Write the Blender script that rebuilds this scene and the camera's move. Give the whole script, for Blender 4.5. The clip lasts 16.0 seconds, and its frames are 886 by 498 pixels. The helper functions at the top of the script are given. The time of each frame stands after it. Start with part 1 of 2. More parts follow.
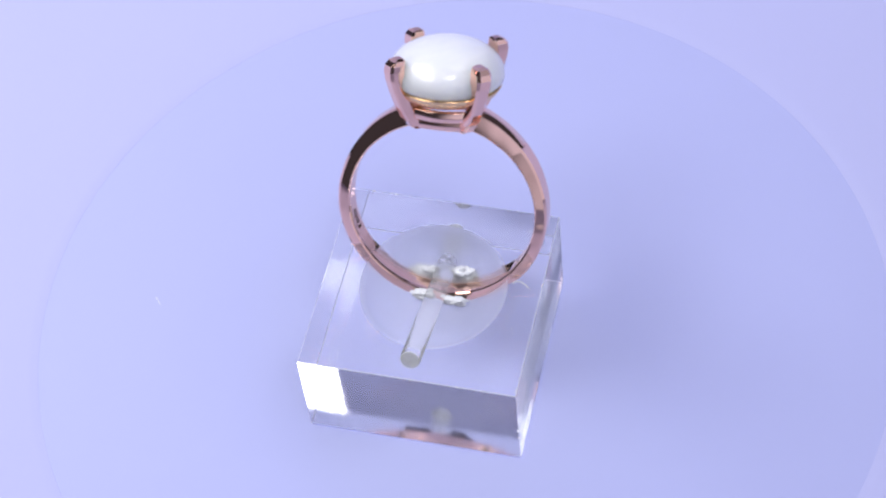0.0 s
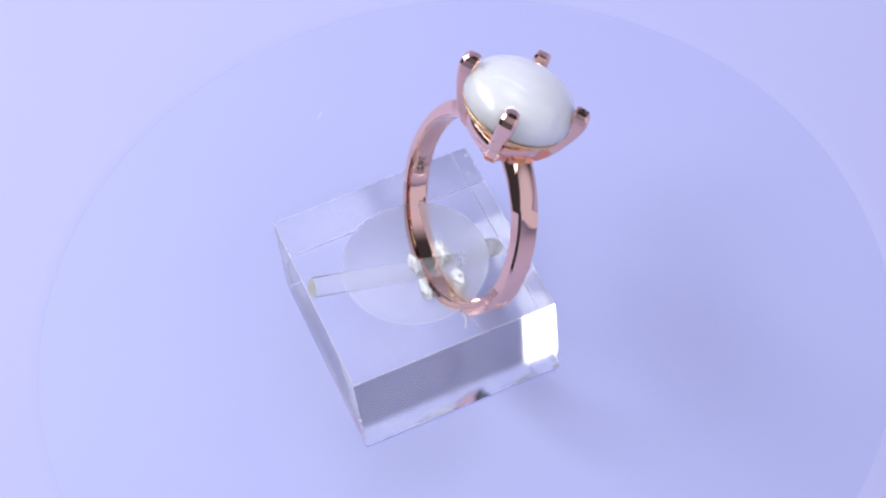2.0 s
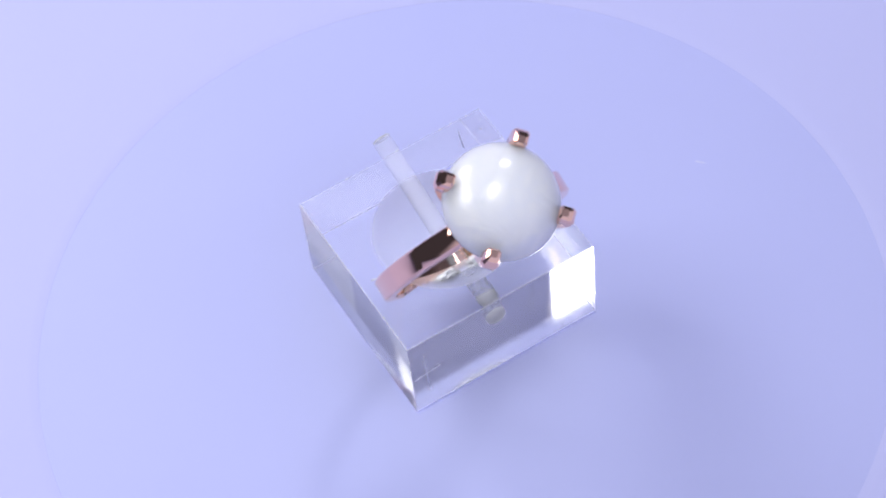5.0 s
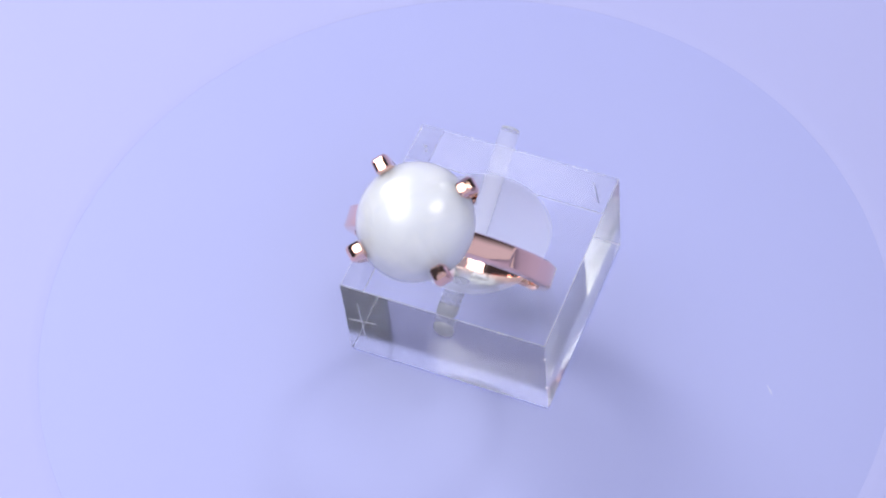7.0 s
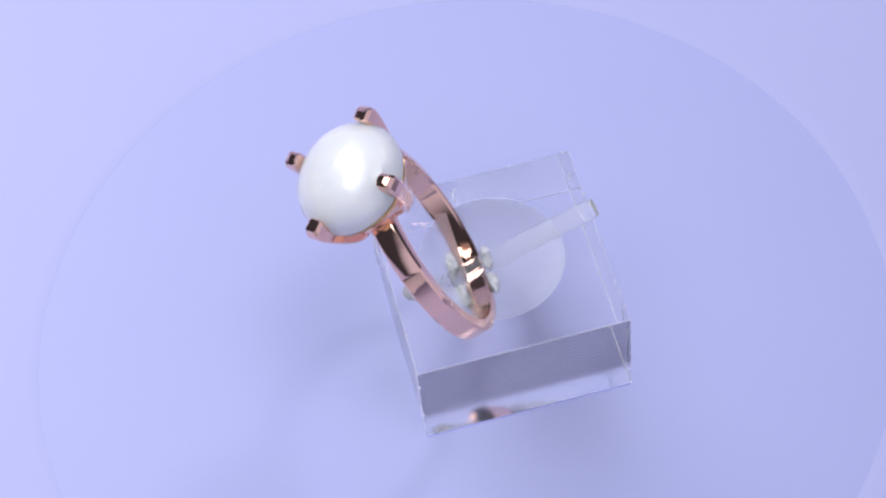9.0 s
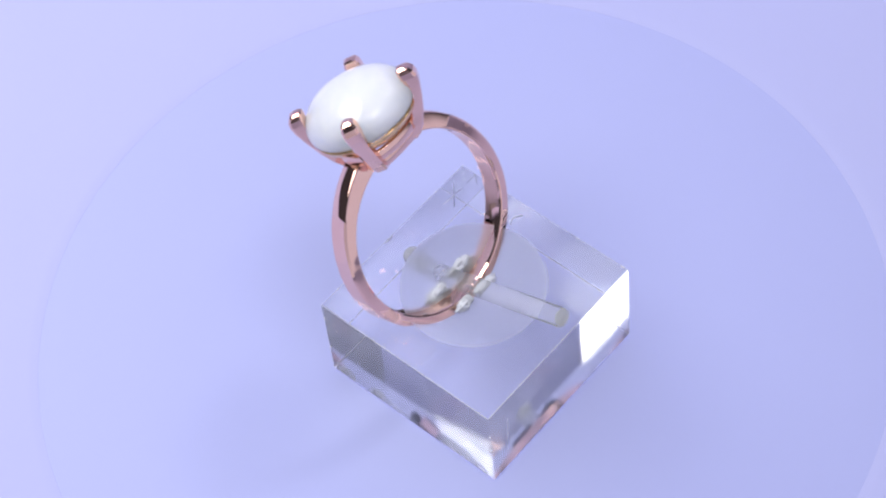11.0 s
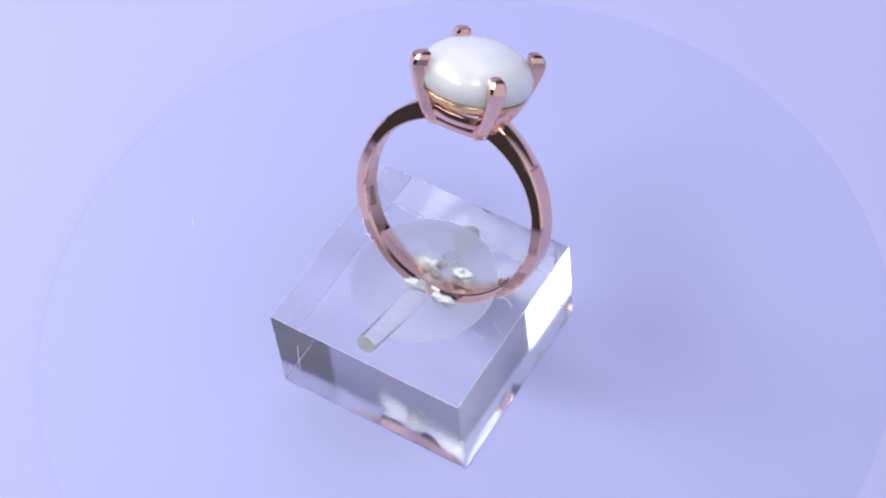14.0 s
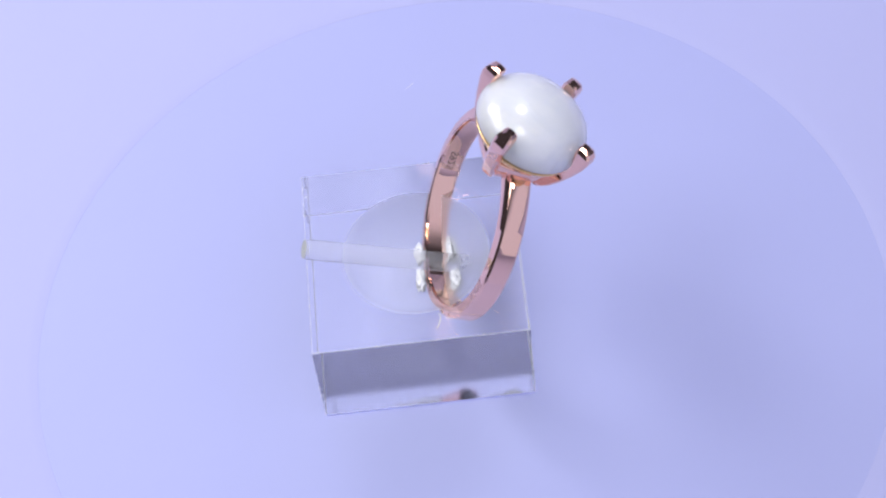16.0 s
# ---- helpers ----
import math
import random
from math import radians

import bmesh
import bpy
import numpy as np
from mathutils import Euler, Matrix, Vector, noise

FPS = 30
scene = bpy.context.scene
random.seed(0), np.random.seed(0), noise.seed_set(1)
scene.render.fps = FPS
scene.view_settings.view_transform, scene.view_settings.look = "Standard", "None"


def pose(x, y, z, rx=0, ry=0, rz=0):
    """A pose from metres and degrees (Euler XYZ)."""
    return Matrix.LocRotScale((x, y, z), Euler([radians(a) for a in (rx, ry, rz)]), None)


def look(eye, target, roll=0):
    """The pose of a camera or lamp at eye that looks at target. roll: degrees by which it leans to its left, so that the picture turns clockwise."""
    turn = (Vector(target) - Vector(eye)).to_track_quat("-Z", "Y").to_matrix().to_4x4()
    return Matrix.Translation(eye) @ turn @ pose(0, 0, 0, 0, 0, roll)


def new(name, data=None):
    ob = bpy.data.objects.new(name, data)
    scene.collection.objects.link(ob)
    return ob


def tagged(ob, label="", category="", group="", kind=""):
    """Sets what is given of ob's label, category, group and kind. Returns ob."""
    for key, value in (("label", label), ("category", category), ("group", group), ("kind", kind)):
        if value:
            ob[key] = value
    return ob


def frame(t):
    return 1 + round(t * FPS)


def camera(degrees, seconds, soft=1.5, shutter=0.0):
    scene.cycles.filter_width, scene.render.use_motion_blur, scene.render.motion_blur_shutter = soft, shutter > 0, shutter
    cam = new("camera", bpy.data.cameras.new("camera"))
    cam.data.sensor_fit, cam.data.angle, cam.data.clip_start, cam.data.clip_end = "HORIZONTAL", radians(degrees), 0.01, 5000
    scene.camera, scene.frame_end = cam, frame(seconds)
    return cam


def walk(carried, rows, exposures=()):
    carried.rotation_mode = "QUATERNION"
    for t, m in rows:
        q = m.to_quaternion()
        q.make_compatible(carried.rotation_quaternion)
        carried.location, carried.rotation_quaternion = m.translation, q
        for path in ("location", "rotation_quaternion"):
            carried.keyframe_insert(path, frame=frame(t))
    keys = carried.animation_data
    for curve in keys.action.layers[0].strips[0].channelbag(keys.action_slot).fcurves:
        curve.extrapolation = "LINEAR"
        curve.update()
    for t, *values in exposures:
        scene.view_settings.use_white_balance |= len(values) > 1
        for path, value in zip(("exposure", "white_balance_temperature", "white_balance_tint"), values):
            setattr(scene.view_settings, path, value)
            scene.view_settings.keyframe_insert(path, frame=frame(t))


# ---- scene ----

U = 0.01            # one unit of the plan: 10 mm
TOP = 1.1123        # height of the block over the turntable, in units
SECONDS = 16.0

# ---------------------------------------------------------------- camera
cam = camera(22.333, SECONDS, soft=2.3)
EYE = Vector((-0.0834, -11.9859, 18.2383)) * U
AHEAD = Vector((0, math.cos(0.9556), -math.sin(0.9556)))
STAND = look(EYE, EYE + AHEAD, -7.457)
walk(cam, [(0, STAND), (SECONDS, STAND)], [(0, 0.0), (3.2, 0.0), (5.4, -0.02), (7.0, -0.04), (8.0, -0.095), (9.2, -0.09), (11.3, 0.0), (12.4, -0.03), (SECONDS, -0.03)])


# ---------------------------------------------------------------- light
def lamp(name, eye, target, sx, sy, watts, colour):
    data = bpy.data.lights.new(name, "AREA")
    data.shape, data.size, data.size_y = "RECTANGLE", sx, sy
    data.energy, data.color = watts, colour
    ob = new(name, data)
    ob.matrix_world = look(eye, target)
    return ob


world = bpy.data.worlds.new("room_glow")
scene.world = world
world.use_nodes = True
wn, wl = world.node_tree.nodes, world.node_tree.links
wn["Background"].inputs[0].default_value = (0.71, 0.73, 1.0, 1)
# a dim room's glow, brighter patch added front right for the gold's reflections
way = wn.new("ShaderNodeTexCoord")
slope = wn.new("ShaderNodeVectorMath")
slope.operation = "DOT_PRODUCT"
slope.inputs[1].default_value = (0.60, -0.75, 0.10)
level = wn.new("ShaderNodeMapRange")
level.interpolation_type = "SMOOTHSTEP"
level.inputs[1].default_value, level.inputs[2].default_value = 0.34, 0.76
level.inputs[3].default_value, level.inputs[4].default_value = 0.06, 0.88
wl.new(way.outputs["Generated"], slope.inputs[0])
wl.new(slope.outputs["Value"], level.inputs[0])
wl.new(level.outputs[0], wn["Background"].inputs[1])
scene.cycles.caustics_refractive = scene.cycles.caustics_reflective = False


def led_panel(azimuth, height, sx, sy, watts, away=0.34):
    """A small lamp in the direction given in degrees (azimuth from the back, clockwise), facing the turntable."""
    az, el = radians(azimuth), radians(height)
    mid = Vector((0, 0, 0.02))
    lamp("led_panel", mid + Vector((math.sin(az) * math.cos(el), math.cos(az) * math.cos(el), math.sin(el))) * away, mid, sx, sy, watts, (0.96, 0.97, 1.0))


led_panel(-48.5, 48, 0.102, 0.13, 0.38, 0.29)
led_panel(43, 54, 0.048, 0.042, 0.15)
led_panel(132, 75, 0.12, 0.08, 0.240)
led_panel(-90, 60, 0.16, 0.11, 0.315, 0.26)


# ---------------------------------------------------------------- materials
def material(name):
    m = bpy.data.materials.new(name)
    m.use_nodes = True
    return m, m.node_tree.nodes, m.node_tree.links, m.node_tree.nodes["Principled BSDF"]


def mottled(name, dark, light, rough, scale, bump=0.0, bump_scale=900, metallic=0.0, spread=0.08):
    m, nodes, links, b = material(name)
    co = nodes.new("ShaderNodeTexCoord")
    big = nodes.new("ShaderNodeTexNoise")
    big.inputs["Scale"].default_value, big.inputs["Detail"].default_value = scale, 5
    fine = nodes.new("ShaderNodeTexNoise")
    fine.inputs["Scale"].default_value, fine.inputs["Detail"].default_value = bump_scale, 4
    mix = nodes.new("ShaderNodeMix")
    mix.data_type = "RGBA"
    mix.inputs[6].default_value, mix.inputs[7].default_value = (*dark, 1), (*light, 1)
    rr = nodes.new("ShaderNodeMapRange")
    rr.inputs[3].default_value, rr.inputs[4].default_value = rough - spread, rough + spread
    for t in (big, fine):
        links.new(co.outputs["Object"], t.inputs["Vector"])
    links.new(big.outputs["Fac"], mix.inputs[0])
    links.new(mix.outputs[2], b.inputs["Base Color"])
    links.new(fine.outputs["Fac"], rr.inputs[0])
    links.new(rr.outputs[0], b.inputs["Roughness"])
    b.inputs["Metallic"].default_value = metallic
    if bump:
        bp = nodes.new("ShaderNodeBump")
        bp.inputs["Strength"].default_value, bp.inputs["Distance"].default_value = bump, 0.0001
        links.new(fine.outputs["Fac"], bp.inputs["Height"])
        links.new(bp.outputs[0], b.inputs["Normal"])
    return m


def clear(name, colour, rough, ior=1.49, weight=1.0):
    m, nodes, links, b = material(name)
    b.inputs["Base Color"].default_value = (*colour, 1)
    b.inputs["Transmission Weight"].default_value = weight
    b.inputs["Roughness"].default_value = rough
    b.inputs["IOR"].default_value = ior
    return m


def frosted(name, colour, see_through):
    """A matt, milky plastic that lets light through: part clear, the rest scattering to both sides."""
    m, nodes, links, b = material(name)
    nodes.remove(b)
    out = nodes["Material Output"]
    co, grain = nodes.new("ShaderNodeTexCoord"), nodes.new("ShaderNodeTexNoise")
    grain.inputs["Scale"].default_value = 1500
    links.new(co.outputs["Object"], grain.inputs["Vector"])
    share = nodes.new("ShaderNodeMapRange")
    share.inputs[3].default_value, share.inputs[4].default_value = see_through - 0.12, see_through + 0.12
    links.new(grain.outputs["Fac"], share.inputs[0])
    front, back, clear_ = (nodes.new("ShaderNodeBsdf" + k) for k in ("Diffuse", "Translucent", "Transparent"))
    front.inputs[0].default_value = back.inputs[0].default_value = (*colour, 1)
    both, all_ = nodes.new("ShaderNodeMixShader"), nodes.new("ShaderNodeMixShader")
    both.inputs[0].default_value = 0.5
    links.new(front.outputs[0], both.inputs[1])
    links.new(back.outputs[0], both.inputs[2])
    links.new(share.outputs[0], all_.inputs[0])
    links.new(both.outputs[0], all_.inputs[1])
    links.new(clear_.outputs[0], all_.inputs[2])
    links.new(all_.outputs[0], out.inputs[0])
    return m


def gold(name, dark, light, rough):
    """Polished metal with the slight waviness and fine hairlines that hand polishing leaves."""
    m = mottled(name, dark, light, rough, 300, 0.02, 2500, 1.0, 0.02)
    nodes, links = m.node_tree.nodes, m.node_tree.links
    b = nodes["Principled BSDF"]
    fine = b.inputs["Normal"].links[0].from_node
    co, wave = nodes.new("ShaderNodeTexCoord"), nodes.new("ShaderNodeTexNoise")
    wave.inputs["Scale"].default_value, wave.inputs["Detail"].default_value = 260, 1.0
    links.new(co.outputs["Object"], wave.inputs["Vector"])
    swell = nodes.new("ShaderNodeBump")
    swell.inputs["Strength"].default_value, swell.inputs["Distance"].default_value = 0.40, 0.0004
    links.new(wave.outputs["Fac"], swell.inputs["Height"])
    links.new(swell.outputs[0], fine.inputs["Normal"])
    return m


LILAC = mottled("lilac_plastic", (0.45, 0.472, 0.80), (0.465, 0.487, 0.815), 0.6, 60, 0.03, 3000)
SURROUND = mottled("pale_lilac_board", (0.480, 0.490, 0.795), (0.500, 0.508, 0.815), 0.7, 45, 0.04, 2400)
BOARD = mottled("matt_board", (0.50, 0.50, 0.68), (0.56, 0.56, 0.74), 0.9, 30)
ACRYLIC = clear("clear_acrylic", (1.0, 1.0, 1.0), 0.0)
BRIGHT_FILM = mottled("brightened_film", (0.52, 0.545, 0.97), (0.56, 0.585, 0.99), 0.6, 200)
PEG = clear("clear_rod", (0.97, 0.97, 1.0), 0.05, 1.03, 0.85)
PALE = frosted("frosted_bore", (0.80, 0.81, 0.95), 0.72)
TIP = frosted("frosted_tip", (1.0, 1.0, 1.0), 0.55)
CHIPPED = mottled("white_chip", (0.80, 0.80, 0.90), (0.90, 0.90, 0.96), 0.5, 900)
GROUND = clear("ground_edge", (0.95, 0.95, 1.0), 0.55, 1.3, 0.5)
DISHED = clear("hand_polished_dish", (0.93, 0.94, 1.0), 0.85, 1.49, 0.93)
UNDERSIDE = clear("sawn_underside", (1.0, 1.0, 1.0), 0.11)
YELLOWED = frosted("yellowed_cut", (0.92, 0.92, 0.80), 0.45)
GOLD = gold("rose_gold", (0.95, 0.585, 0.455), (0.97, 0.635, 0.51), 0.05)
YGOLD = mottled("yellow_gold_inside", (0.85, 0.55, 0.28), (0.90, 0.62, 0.34), 0.18, 400, 0.05, 2500, 1.0, 0.04)
PUTTY = mottled("white_putty", (0.90, 0.90, 0.95), (0.95, 0.95, 0.99), 0.7, 900, 0.3, 1800)
ETCH = mottled("etched_mark", (0.10, 0.06, 0.05), (0.16, 0.09, 0.07), 0.5, 900)


def pearl_material():
    """Milky nacre: a translucent body, cool reflections painted on the crown and the cup's creamy glow towards the
    girdle, wavy inner layers that shine softly, and a clear polished skin.
    """
    m, nodes, links, b = material("mother_of_pearl")
    co = nodes.new("ShaderNodeTexCoord")
    big = nodes.new("ShaderNodeTexNoise")
    big.inputs["Scale"].default_value, big.inputs["Detail"].default_value = 150, 2.0
    big.inputs["Distortion"].default_value = 2.2
    ramp = nodes.new("ShaderNodeValToRGB")
    ramp.color_ramp.elements[0].position, ramp.color_ramp.elements[0].color = 0.36, (0.91, 0.93, 0.97, 1)
    ramp.color_ramp.elements[1].position, ramp.color_ramp.elements[1].color = 0.62, (1.0, 1.0, 1.0, 1)
    links.new(co.outputs["Object"], big.inputs["Vector"])
    links.new(big.outputs["Fac"], ramp.inputs[0])
    sep = nodes.new("ShaderNodeSeparateXYZ")
    links.new(co.outputs["Generated"], sep.inputs[0])
    # warm glow of the cup below, cool reflections above, put into the colour
    glow_tint = nodes.new("ShaderNodeValToRGB")
    glow_tint.color_ramp.elements[0].position, glow_tint.color_ramp.elements[0].color = 0.10, (1.0, 0.90, 0.62, 1)
    glow_tint.color_ramp.elements[1].position, glow_tint.color_ramp.elements[1].color = 1.0, (0.93, 0.945, 1.0, 1)
    mid = glow_tint.color_ramp.elements.new(0.50)
    mid.color = (1.0, 0.972, 0.905, 1)
    links.new(sep.outputs[2], glow_tint.inputs[0])
    mul = nodes.new("ShaderNodeMix")
    mul.data_type, mul.blend_type = "RGBA", "MULTIPLY"
    mul.inputs[0].default_value = 1
    links.new(ramp.outputs[0], mul.inputs[6])
    links.new(glow_tint.outputs[0], mul.inputs[7])
    links.new(mul.outputs[2], b.inputs["Base Color"])
    layers = nodes.new("ShaderNodeTexNoise")
    layers.inputs["Scale"].default_value, layers.inputs["Detail"].default_value = 190, 1.5
    layers.inputs["Distortion"].default_value = 1.4
    links.new(co.outputs["Object"], layers.inputs["Vector"])
    swell = nodes.new("ShaderNodeBump")
    swell.inputs["Strength"].default_value, swell.inputs["Distance"].default_value = 0.30, 0.0012
    links.new(layers.outputs["Fac"], swell.inputs["Height"])
    links.new(swell.outputs[0], b.inputs["Normal"])
    b.inputs["Roughness"].default_value = 0.32
    b.inputs["Specular IOR Level"].default_value = 0.6
    b.inputs["Subsurface Weight"].default_value = 0.9
    b.inputs["Subsurface Radius"].default_value = (0.0085, 0.0083, 0.0076)
    b.inputs["Subsurface Scale"].default_value = 1.0
    b.inputs["Coat Weight"].default_value = 0.8
    b.inputs["Coat Roughness"].default_value = 0.02
    return m


PEARL = pearl_material()


# ---------------------------------------------------------------- tools
def mesh_of(name, bm, mat):
    bmesh.ops.recalc_face_normals(bm, faces=bm.faces)
    me = bpy.data.meshes.new(name)
    bm.to_mesh(me)
    bm.free()
    me.materials.append(mat)
    return me


def part(name, bm, mat, parent, label=""):
    ob = new(name, mesh_of(name, bm, mat))
    ob.parent = parent
    return tagged(ob, label)


def loft(rings, closed=False, smooth=True, caps=True):
    """A skin over rings of points; each ring is a closed loop of equal length."""
    bm = bmesh.new()
    rows = [[bm.verts.new(Vector(p) * U) for p in ring] for ring in rings]
    n = len(rows[0])
    pairs = list(zip(rows, rows[1:])) + ([(rows[-1], rows[0])] if closed else [])
    for a, b in pairs:
        for i in range(n):
            f = bm.faces.new((a[i], a[(i + 1) % n], b[(i + 1) % n], b[i]))
            f.smooth = smooth
    if caps and not closed:
        bm.faces.new(rows[0][::-1])
        bm.faces.new(rows[-1])
    return bm


def lathe(profile, segments=96, smooth=True):
    """A turned body round z from (radius, height) pairs; radius 0 closes it."""
    bm = bmesh.new()
    rows = []
    for r, z in profile:
        if r == 0:
            rows.append([bm.verts.new((0, 0, z * U))])
        else:
            rows.append([bm.verts.new((r * U * math.cos(a), r * U * math.sin(a), z * U))
                         for a in (math.tau * i / segments for i in range(segments))])
    for a, b in zip(rows, rows[1:]):
        for i in range(segments):
            j = (i + 1) % segments
            if len(a) == 1:
                f = bm.faces.new((a[0], b[i], b[j]))
            elif len(b) == 1:
                f = bm.faces.new((a[i], a[j], b[0]))
            else:
                f = bm.faces.new((a[i], a[j], b[j], b[i]))
            f.smooth = smooth
    return bm


def rod(a, b, radius, segments=28, bevel=0.015, round_end=False):
    """A round rod from a to b with eased ends."""
    a, b = Vector(a), Vector(b)
    length = (b - a).length
    turn = (b - a).to_track_quat("Z", "Y").to_matrix()
    prof = [(radius - bevel, 0), (radius, bevel)]
    if round_end:
        prof += [(radius * math.cos(k), length - radius + radius * math.sin(k)) for k in (0, .4, .8, 1.15, 1.4)]
    else:
        prof += [(radius, length - bevel), (radius - bevel, length)]
    return loft([[a + turn @ Vector((r * math.cos(t), r * math.sin(t), z))
                  for t in (math.tau * i / segments for i in range(segments))] for r, z in prof])


def table_angle(t):
    """Turn of the turntable at t seconds, in degrees: even, with a slight unevenness once and twice a turn."""
    a = math.tau * t / 13.3046
    return (-math.degrees(a) - 0.038 * math.sin(a) - 0.004 * (math.cos(a) - 1)
            + 0.353 * math.sin(2 * a) - 0.377 * (math.cos(2 * a) - 1))


TURNING = []   # things that ride on the turntable, with their places on it


def riding(name, local):
    ob = new(name)
    ob.empty_display_size = 0.002
    TURNING.append((ob, local))
    return ob


# ---------------------------------------------------------------- the setting
def slab(name, x0, x1, y0, y1, z0, z1, mat, label, category):
    bm = bmesh.new()
    bmesh.ops.create_cube(bm, size=1)
    for v in bm.verts:
        v.co = Vector(((x0 + x1) / 2 + v.co.x * (x1 - x0), (y0 + y1) / 2 + v.co.y * (y1 - y0), (z0 + z1) / 2 + v.co.z * (z1 - z0)))
    bmesh.ops.bevel(bm, geom=bm.edges[:], offset=0.0008, segments=2, affect="EDGES")
    return tagged(new(name, mesh_of(name, bm, mat)), label, category, kind="structure")


FLOOR_Z = 0.00014
surround = lathe([(4.40, -0.35), (4.40, 0.0008), (4.15, 0.0008), (4.1505, 0.0012), (4.165, 0.0022), (4.185, 0.0052), (4.21, 0.0092), (4.235, 0.0124), (4.26, 0.0138), (4.30, 0.014),
                  (6, 0.014), (12, 0.014), (60, 0.014), (60, -0.35), (4.40, -0.35)], 200)
tagged(new("floor", mesh_of("floor", surround, SURROUND)), "smooth pale lilac surround round the turntable disc", "floor", kind="structure")
# unseen board, added so that the block's front face shows a dim grey
slab("unseen_back_board", -0.20, 0.20, 0.26, 0.27, FLOOR_Z, 0.62, BOARD, "matt pale lilac board added out of view behind the turntable, toning the block's front face", "backdrop")

# ---------------------------------------------------------------- turntable
turntable = riding("turntable", pose(0, 0, 0))
part("disc", lathe([(0, 0), (2.5, 0), (4.25, 0), (4.30, -0.01), (4.30, -0.08), (4.28, -0.09), (3.8, -0.09)], 200), LILAC, turntable)
part("hub", lathe([(0, -0.095), (3.85, -0.095), (3.9, -0.12), (3.9, -0.30), (0, -0.30)], 96, False), LILAC, turntable)
speck = new("speck", mesh_of("speck", rod((-2.93, 0.68, 0.001), (-2.97, 0.78, 0.001), 0.003, 8, 0.0015), CHIPPED))
speck.parent = turntable
tagged(speck, "pale scuff on the disc")
tagged(turntable, "round pale lilac plastic turntable disc", "turntable")


# ---------------------------------------------------------------- acrylic block
BLOCK_TURN = -19.17
BLOCK_MID = (-0.2450, -0.3064)


def acrylic_block():
    thing = riding("acrylic_block", pose(BLOCK_MID[0] * U, BLOCK_MID[1] * U, 0, 0, 0, BLOCK_TURN))
    half_x, half_y, ease = 1.0135, 1.0, 0.005
    cx, cy, rim, deep = 0.020, 0.030, 0.69, 0.31
    ball = (rim * rim + deep * deep) / (2 * deep)
    seg = 96
    ways = [math.tau * i / seg for i in range(seg)]
    for k in range(4):   # let four of the spokes meet the corners
        corner = math.atan2((1 if k < 2 else -1) * half_y - cy, (1 if k in (0, 3) else -1) * half_x - cx) % math.tau
        ways[min(range(seg), key=lambda i: abs(ways[i] - corner))] = corner

    def square(inset, z):
        out = []
        for a in ways:
            c, s_ = math.cos(a), math.sin(a)
            lx = ((half_x if c > 0 else -half_x) - cx) / c if abs(c) > 1e-9 else 1e9
            ly = ((half_y if s_ > 0 else -half_y) - cy) / s_ if abs(s_) > 1e-9 else 1e9
            d = min(lx, ly)
            x, y = cx + c * d, cy + s_ * d
            out.append((max(-half_x + inset, min(half_x - inset, x)), max(-half_y + inset, min(half_y - inset, y)), z))
        return out

    def circle(r, z):
        return [(cx + r * math.cos(a), cy + r * math.sin(a), z) for a in ways]

    rings, smooth = [], []
    for i in range(1, 13):
        r = rim * i / 12
        rings.append(circle(r, TOP - deep + ball - math.sqrt(ball * ball - r * r)))
        smooth.append(True)
    smooth[-1] = False
    rings += [square(ease, TOP), square(0, TOP - ease), square(0, 0.02 + ease), square(ease, 0.02)]
    smooth += [False] * 4
    bm = bmesh.new()
    rows = [[bm.verts.new(Vector(p) * U) for p in ring] for ring in rings]
    low = bm.verts.new(Vector((cx, cy, TOP - deep)) * U)
    for i in range(seg):
        f = bm.faces.new((low, rows[0][i], rows[0][(i + 1) % seg]))
        f.smooth, f.material_index = True, 2
    for k, (a, b) in enumerate(zip(rows, rows[1:])):
        for i in range(seg):
            f = bm.faces.new((a[i], a[(i + 1) % seg], b[(i + 1) % seg], b[i]))
            f.smooth = smooth[k]
            f.material_index = 2 if k < 11 else 1 if k in (12, 14) else 0
    bm.faces.new(rows[-1]).material_index = 3
    body = part("body", bm, ACRYLIC, thing)
    body.data.materials.append(GROUND)
    body.data.materials.append(DISHED)
    body.data.materials.append(UNDERSIDE)
    body.visible_shadow = False
    # added sheet, coloured brighter than the disc for light the acrylic loses
    film = bmesh.new()
    bmesh.ops.create_cube(film, size=1)
    for v in film.verts:
        v.co = Vector((v.co.x * 2.019, v.co.y * 1.992, 0.006 + v.co.z * 0.008)) * U
    part("brightening_film", film, BRIGHT_FILM, thing, "thin pale lilac film added under the block, coloured brighter for the light lost in it")
    return tagged(thing, "clear polished acrylic block with a dished top on the turntable", "display block")


block = acrylic_block()


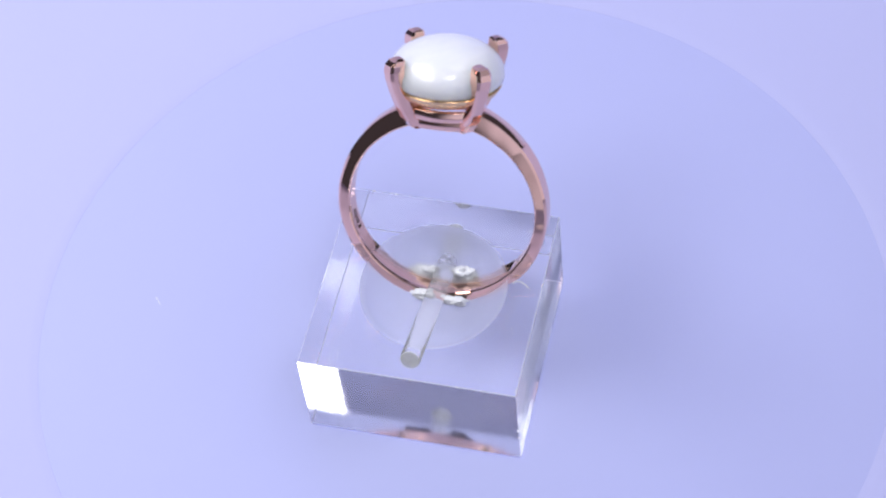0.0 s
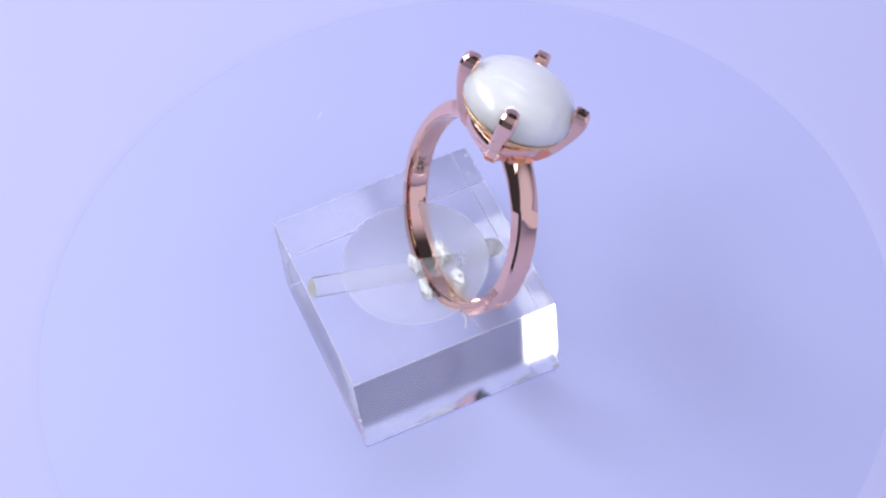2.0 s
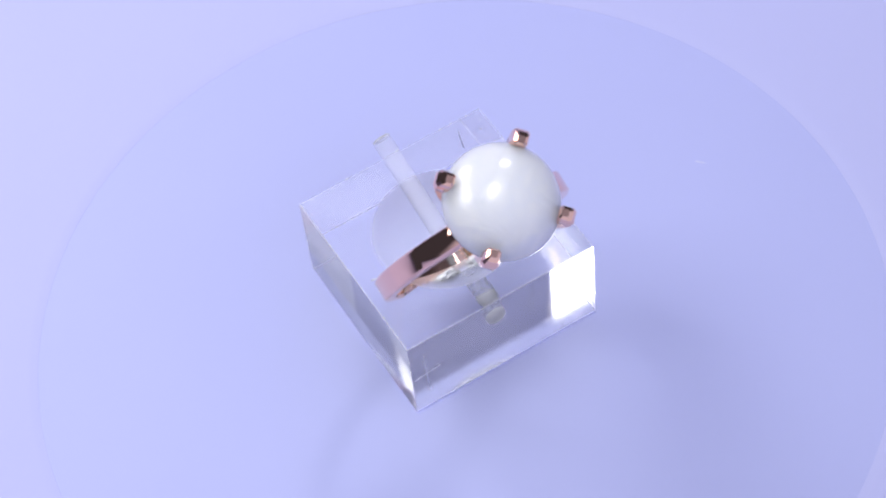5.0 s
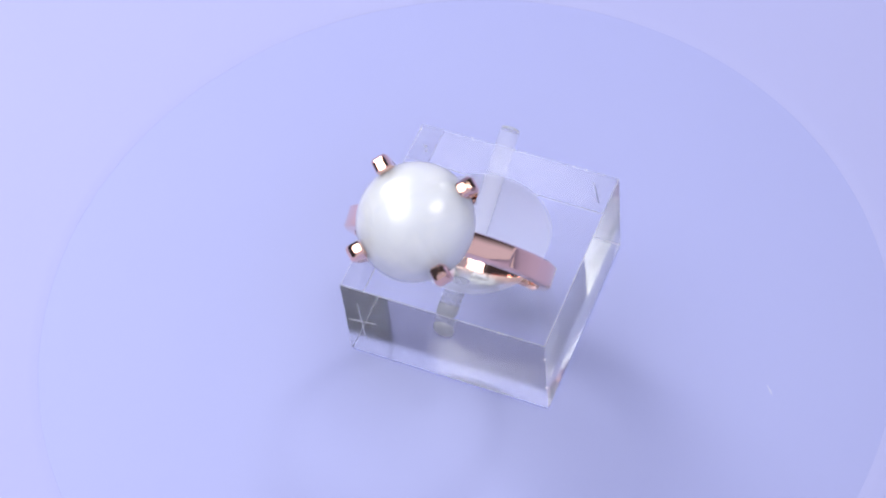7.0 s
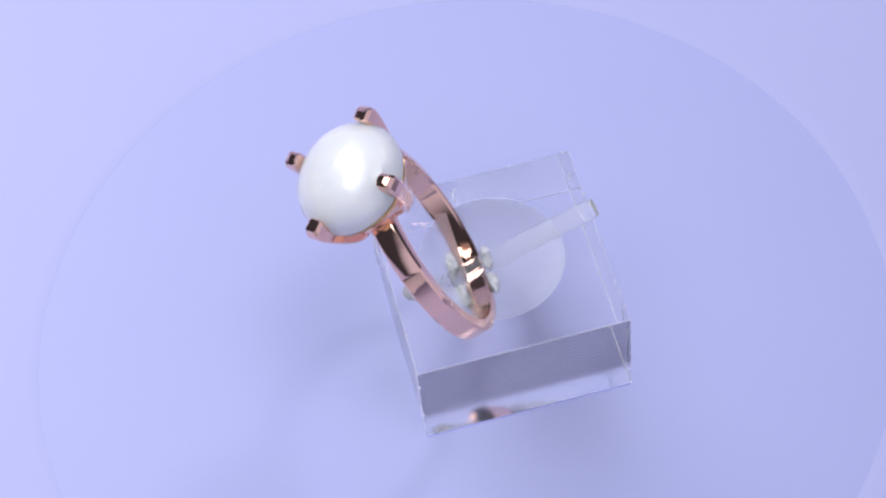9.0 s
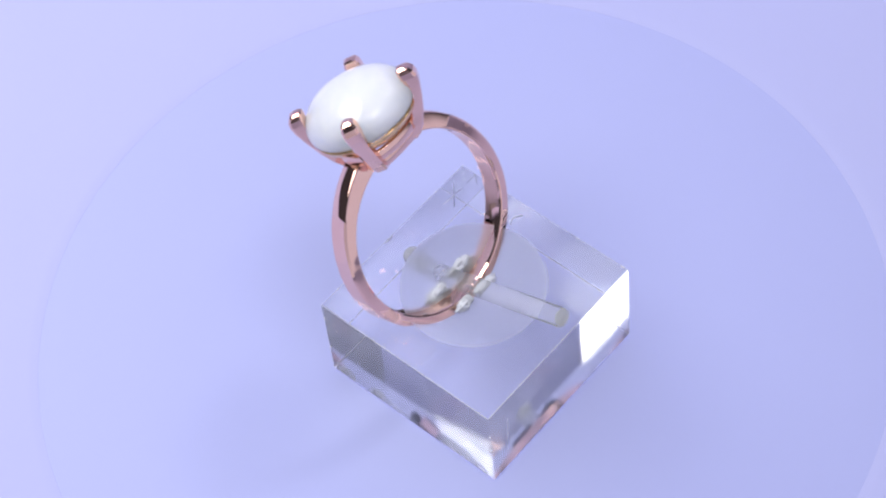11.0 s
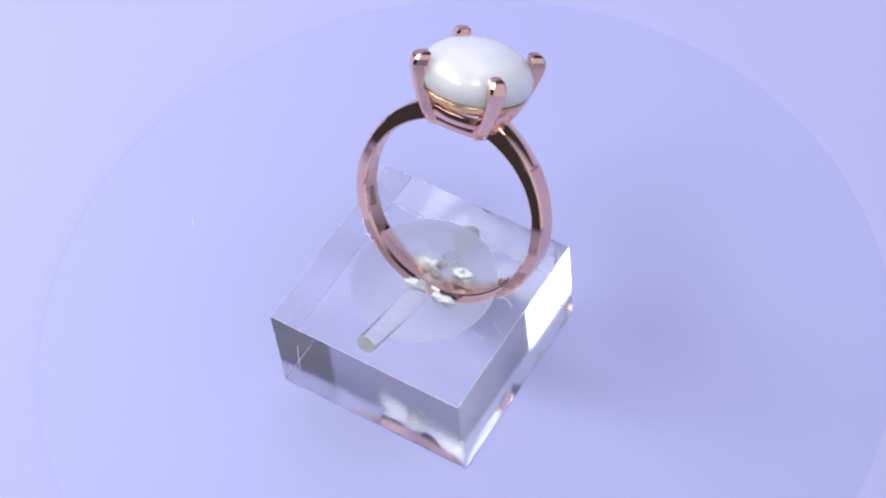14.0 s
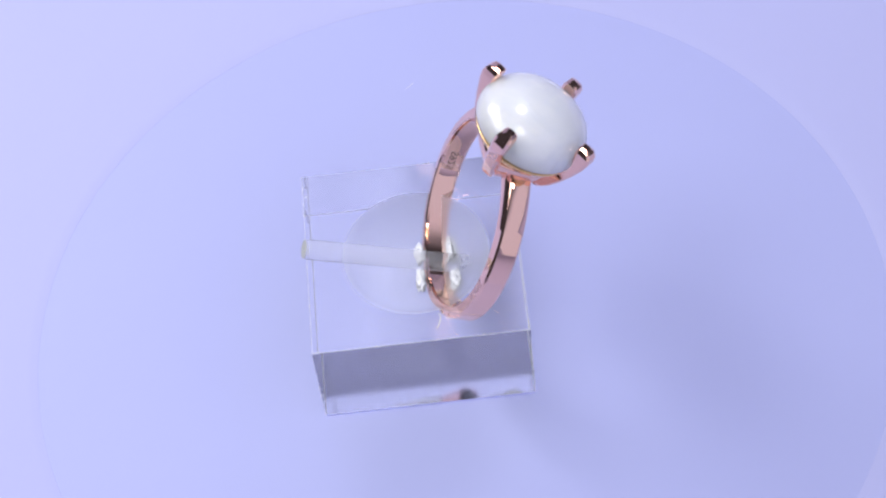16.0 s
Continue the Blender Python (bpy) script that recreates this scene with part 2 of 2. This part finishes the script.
def block_flaws():
    """Small white chips along the upper edges and corners, and a few fine scratches on the faces."""
    rnd = random.Random(5)
    hx, hy = 1.0135, 1.0
    chip = bmesh.new()
    bmesh.ops.create_icosphere(chip, subdivisions=1, radius=0.011 * U)
    for v in chip.verts:
        v.co *= rnd.uniform(0.5, 1.2)
    shared = mesh_of("chip", chip, CHIPPED)
    for i in range(34):
        t, side = rnd.uniform(-0.97, 0.97), i % 4
        x, y = ((t, -hy), (hx, t), (t, hy), (-hx, t))[side]
        z = TOP if i < 26 else rnd.uniform(0.1, TOP)
        if i >= 26:
            x, y = hx * (1 if side in (1, 2) else -1), hy * (1 if side > 1 else -1)
        ob = new("chip", shared)
        ob.parent = block
        ob.matrix_basis = pose(x * 0.997 * U, y * 0.997 * U, (z - 0.004) * U, rnd.uniform(0, 360), 0, rnd.uniform(0, 360)) @ Matrix.Scale(rnd.uniform(0.45, 1.15), 4)
    for i in range(48):
        t, side, z = rnd.uniform(-0.95, 0.95), i % 4, rnd.uniform(0.12, 0.95) * TOP
        x, y = ((t, -hy), (hx, t), (t, hy), (-hx, t))[side]
        ob = new("dust_speck", shared)
        ob.parent = block
        ob.matrix_basis = pose(x * U, y * U, z * U, rnd.uniform(0, 360), 0, rnd.uniform(0, 360)) @ Matrix.Scale(rnd.uniform(0.12, 0.38), 4)
    for a, b in (((0.84, hy, 0.28), (0.865, hy, 0.88)), ((0.70, hy, 0.60), (0.98, hy, 0.55)), ((-0.80, -hy, 0.30), (-0.76, -hy, 0.8))):
        part("scratch", rod(a, b, 0.0035, 6, 0.0015), CHIPPED, block)


block_flaws()

# ---------------------------------------------------------------- ring
RU, RN2 = Vector((0.95253, -0.30419, 0.01213)).normalized(), Vector((0.12597, 0.43011, 0.89395)).normalized()
RW2 = RN2.cross(RU).normalized()
RING_MID = Vector((-0.022, 0.250, 1.631))
BAND_OUT, BAND_IN, HALF = 0.977, 0.862, 0.114


def frame_of(x, y, z, mid):
    m = Matrix((x, y, z)).transposed().to_4x4()
    m.translation = mid * U
    return m


def band_mesh():
    """A flat-sided band that grows thicker towards the head, with crisp edges."""
    rings = []
    n = 150
    for i in range(n + 1):
        th = radians(15) + radians(330) * i / n        # from the top, round the bottom, back
        near = max(0.0, 1 - min(th, math.tau - th) / radians(75))
        ro = BAND_OUT + 0.11 * near ** 1.5
        hb = HALF + 0.004 - 0.004 * near
        ri = BAND_IN
        out = Vector((math.sin(th), 0, math.cos(th)))
        fl = hb - 0.012
        prof = ((-hb + 0.030, ri), (-hb + 0.008, ri + 0.006), (-hb, ri + 0.018), (-fl, ro - 0.020), (-fl + 0.018, ro),
                (fl - 0.018, ro), (fl, ro - 0.020), (hb, ri + 0.018), (hb - 0.008, ri + 0.006), (hb - 0.030, ri))
        rings.append([out * r + Vector((0, y, 0)) for y, r in prof])
    bm = loft(rings, smooth=True)
    for e in bm.edges:      # keep the edges that run round the band crisp
        a, b = (v.co for v in e.verts)
        if abs(a.y - b.y) < 0.00003 and abs(math.hypot(a.x, a.z) - math.hypot(b.x, b.z)) < 0.00003:
            e.smooth = False
    return bm


def prong_mesh(sx, sy):
    """A square claw that leans out from the basket and folds in over the stone."""
    path = [(0.215, 0.87, 0.042), (0.235, 0.90, 0.053), (0.275, 0.98, 0.057), (0.318, 1.10, 0.058), (0.356, 1.25, 0.062), (0.381, 1.38, 0.067),
            (0.388, 1.46, 0.069), (0.383, 1.515, 0.067), (0.373, 1.555, 0.054), (0.363, 1.571, 0.030)]
    rad, tan = Vector((sx, sy, 0)).normalized(), Vector((-sy, sx, 0)).normalized()
    rings = []
    for k, (d, z, h) in enumerate(path):
        h *= 1.1
        c = Vector((sx * d, sy * d, z))
        e = h * 0.32
        ring = []
        for a, b in ((1, -1), (1, 1), (-1, 1), (-1, -1)):
            for s1, s2 in (((1, 0), (0, 1)) if a * b < 0 else ((0, 1), (1, 0))):
                ring.append(c + rad * a * (h - e * s1) + tan * b * (h - e * s2))
        rings.append(ring)
    return loft(rings, smooth=False)


def rail_mesh(half, z, thick, tall, round_=0.0):
    """A closed rail of the basket: square, or rounded by the share given."""
    rings = []
    n = 64
    for i in range(n):
        a = math.tau * i / n
        c, s_ = math.cos(a), math.sin(a)
        d = half / max(abs(c), abs(s_))
        d = d * (1 - round_) + half * 1.12 * round_
        p = Vector((c * d, s_ * d, z))
        o = Vector((c, s_, 0))
        e = min(thick, tall) * 0.25
        rings.append([p + o * x + Vector((0, 0, y)) for x, y in
                      ((-thick, -tall + e), (-thick + e, -tall), (thick - e, -tall), (thick, -tall + e),
                       (thick, tall - e), (thick - e, tall), (-thick + e, tall), (-thick, tall - e))])
    return loft(rings, closed=True)


def mark_mesh(text, size, th_mid, y_mid):
    """Small engraved letters laid on the inside of the band, running round it."""
    cu = bpy.data.curves.new("mark", "FONT")
    cu.body, cu.size, cu.align_x, cu.align_y = text, size * U, "CENTER", "CENTER"
    cu.extrude = 0.00001
    tmp = new("mark_source", cu)
    bpy.context.view_layer.update()
    me = bpy.data.meshes.new_from_object(tmp.evaluated_get(bpy.context.evaluated_depsgraph_get()))
    bpy.data.objects.remove(tmp)
    bm = bmesh.new()
    bm.from_mesh(me)
    bpy.data.meshes.remove(me)
    for v in bm.verts:
        th = th_mid - v.co.x / (BAND_IN * U)
        r = (BAND_IN - 0.0022) * U - v.co.z
        v.co = Vector((r * math.sin(th), y_mid * U - v.co.y, r * math.cos(th)))
    return bm


def finger_ring():
    thing = riding("ring", frame_of(RU, RW2, RN2, RING_MID))
    band = part("band", band_mesh(), GOLD, thing, "polished rose gold band with flat sides")
    part("hallmark", mark_mesh("S925", 0.105, radians(-107), 0.0), ETCH, band, "stamped S925 mark inside the band")
    part("maker_mark", mark_mesh("=", 0.09, radians(56), 0.0), ETCH, band, "small stamped bars inside the band")
    head = pose(0.012 * U, 0, 1.54 * U, -2) @ pose(0, 0, -1.54 * U)
    pieces = [part("prong", prong_mesh(sx, sy), GOLD, thing) for sx, sy in ((-1, -1), (1, -1), (1, 1), (-1, 1))]
    pieces.append(part("lower_rail", rail_mesh(0.245, 0.935, 0.035, 0.055, round_=0.15), GOLD, thing))
    pieces.append(part("upper_rail", rail_mesh(0.302, 1.035, 0.030, 0.050, round_=0.6), GOLD, thing))
    pieces.append(part("seat_cup", lathe([(0.30, 1.105), (0.40, 1.135), (0.465, 1.185), (0.495, 1.235), (0.498, 1.25), (0.475, 1.245), (0.43, 1.195), (0.30, 1.15), (0.30, 1.105)], 72), YGOLD, thing, "yellow gold cup under the stone"))
    stone = [(0, 1.222), (0.30, 1.222), (0.44, 1.232), (0.49, 1.262), (0.515, 1.297), (0.520, 1.340), (0.512, 1.393), (0.485, 1.450), (0.44, 1.505),
             (0.375, 1.552), (0.29, 1.592), (0.19, 1.619), (0.095, 1.632), (0, 1.636)]
    pieces.append(part("stone", lathe(stone, 96), PEARL, thing, "round domed mother-of-pearl cabochon"))
    for ob in pieces:
        ob.data.transform(head)
    return tagged(thing, "rose gold ring with a round white mother-of-pearl stone", "ring")


ring = finger_ring()

# ---------------------------------------------------------------- peg through the ring, and putty
PEG_END = Vector((-0.500, -1.255, 1.433))
PEG_CROSS = RING_MID - RN2 * (BAND_IN - 0.097)
PEG_WAY = (PEG_CROSS - PEG_END).normalized()


def clear_peg():
    thing = riding("clear_peg", pose(*(PEG_END * U)))
    part("shaft", rod((0, 0, 0), PEG_WAY * 1.50, 0.092), PEG, thing).visible_shadow = False
    part("cut_end", rod(PEG_WAY * -0.012, PEG_WAY * -0.001, 0.088, bevel=0.004), YELLOWED, thing, "yellowed cut end")
    part("sunk_end", rod(PEG_WAY * 1.505, PEG_WAY * 2.0, 0.098, round_end=True), PALE, thing, "frosted white end sunk in the block").visible_shadow = False
    part("tip", rod(PEG_WAY * 1.84, PEG_WAY * 2.012, 0.100, round_end=True), TIP, thing, "white rounded tip inside the block")
    return tagged(thing, "clear plastic peg holding the ring on the block", "peg")


peg = clear_peg()


def putty_lump(mid, size, seed):
    bm = bmesh.new()
    bmesh.ops.create_icosphere(bm, subdivisions=4, radius=1)
    for v in bm.verts:
        d = 1 + 0.5 * noise.noise(v.co * 1.7 + Vector((seed, 0, 0))) + 0.4 * noise.noise(v.co * 4.5 + Vector((0, seed, 0)))
        v.co = Vector((v.co.x * size[0], v.co.y * size[1], v.co.z * size[2])) * d * U
    for f in bm.faces:
        f.smooth = True
    thing = riding("putty", pose(*(Vector(mid) * U), 0, 0, BLOCK_TURN))
    part("lump", bm, PUTTY, thing)
    return tagged(thing, "small torn lump of white putty by the ring", "putty", "putty lumps at the peg")


foot = RING_MID - RN2 * 0.89
for seed, (u, w, n, size) in enumerate(((-0.18, 0.15, 0.07, (0.15, 0.055, 0.085)), (0.18, 0.15, 0.08, (0.12, 0.055, 0.095)),
                                        (-0.16, -0.16, 0.0, (0.10, 0.05, 0.05)), (0.15, -0.17, -0.02, (0.12, 0.045, 0.04)))):
    putty_lump(foot + RU * u + RW2 * w + RN2 * n, size, seed * 7.3)


def lint():
    """A short curled white fibre on top of the block by the rim of the dish."""
    points = [Vector((0.512, -0.380, 0.012)), Vector((0.545, -0.372, 0.030)), Vector((0.591, -0.390, 0.034)), Vector((0.628, -0.422, 0.022)), Vector((0.650, -0.455, 0.006))]
    base = Vector((0.59, -0.40, TOP))
    rings = []
    for i, p in enumerate(points):
        ahead = (points[min(i + 1, 4)] - points[max(i - 1, 0)]).normalized()
        side = ahead.cross(Vector((0, 0, 1))).normalized()
        over = side.cross(ahead)
        rings.append([p - Vector((0.59, -0.40, 0)) + (side * math.cos(a) + over * math.sin(a)) * 0.006 for a in (math.tau * k / 6 for k in range(6))])
    thing = riding("lint", pose(*(base * U)))
    part("fibre", loft(rings), PUTTY, thing)
    return tagged(thing, "short curled white fibre on top of the block", "lint")


lint()


# ---------------------------------------------------------------- what moves
def motions():
    steps = [i * 0.25 for i in range(int(SECONDS * 4) + 1)]
    for ob, local in TURNING:
        walk(ob, [(t, pose(0, 0, 0, 0, 0, table_angle(t)) @ local) for t in steps])


motions()
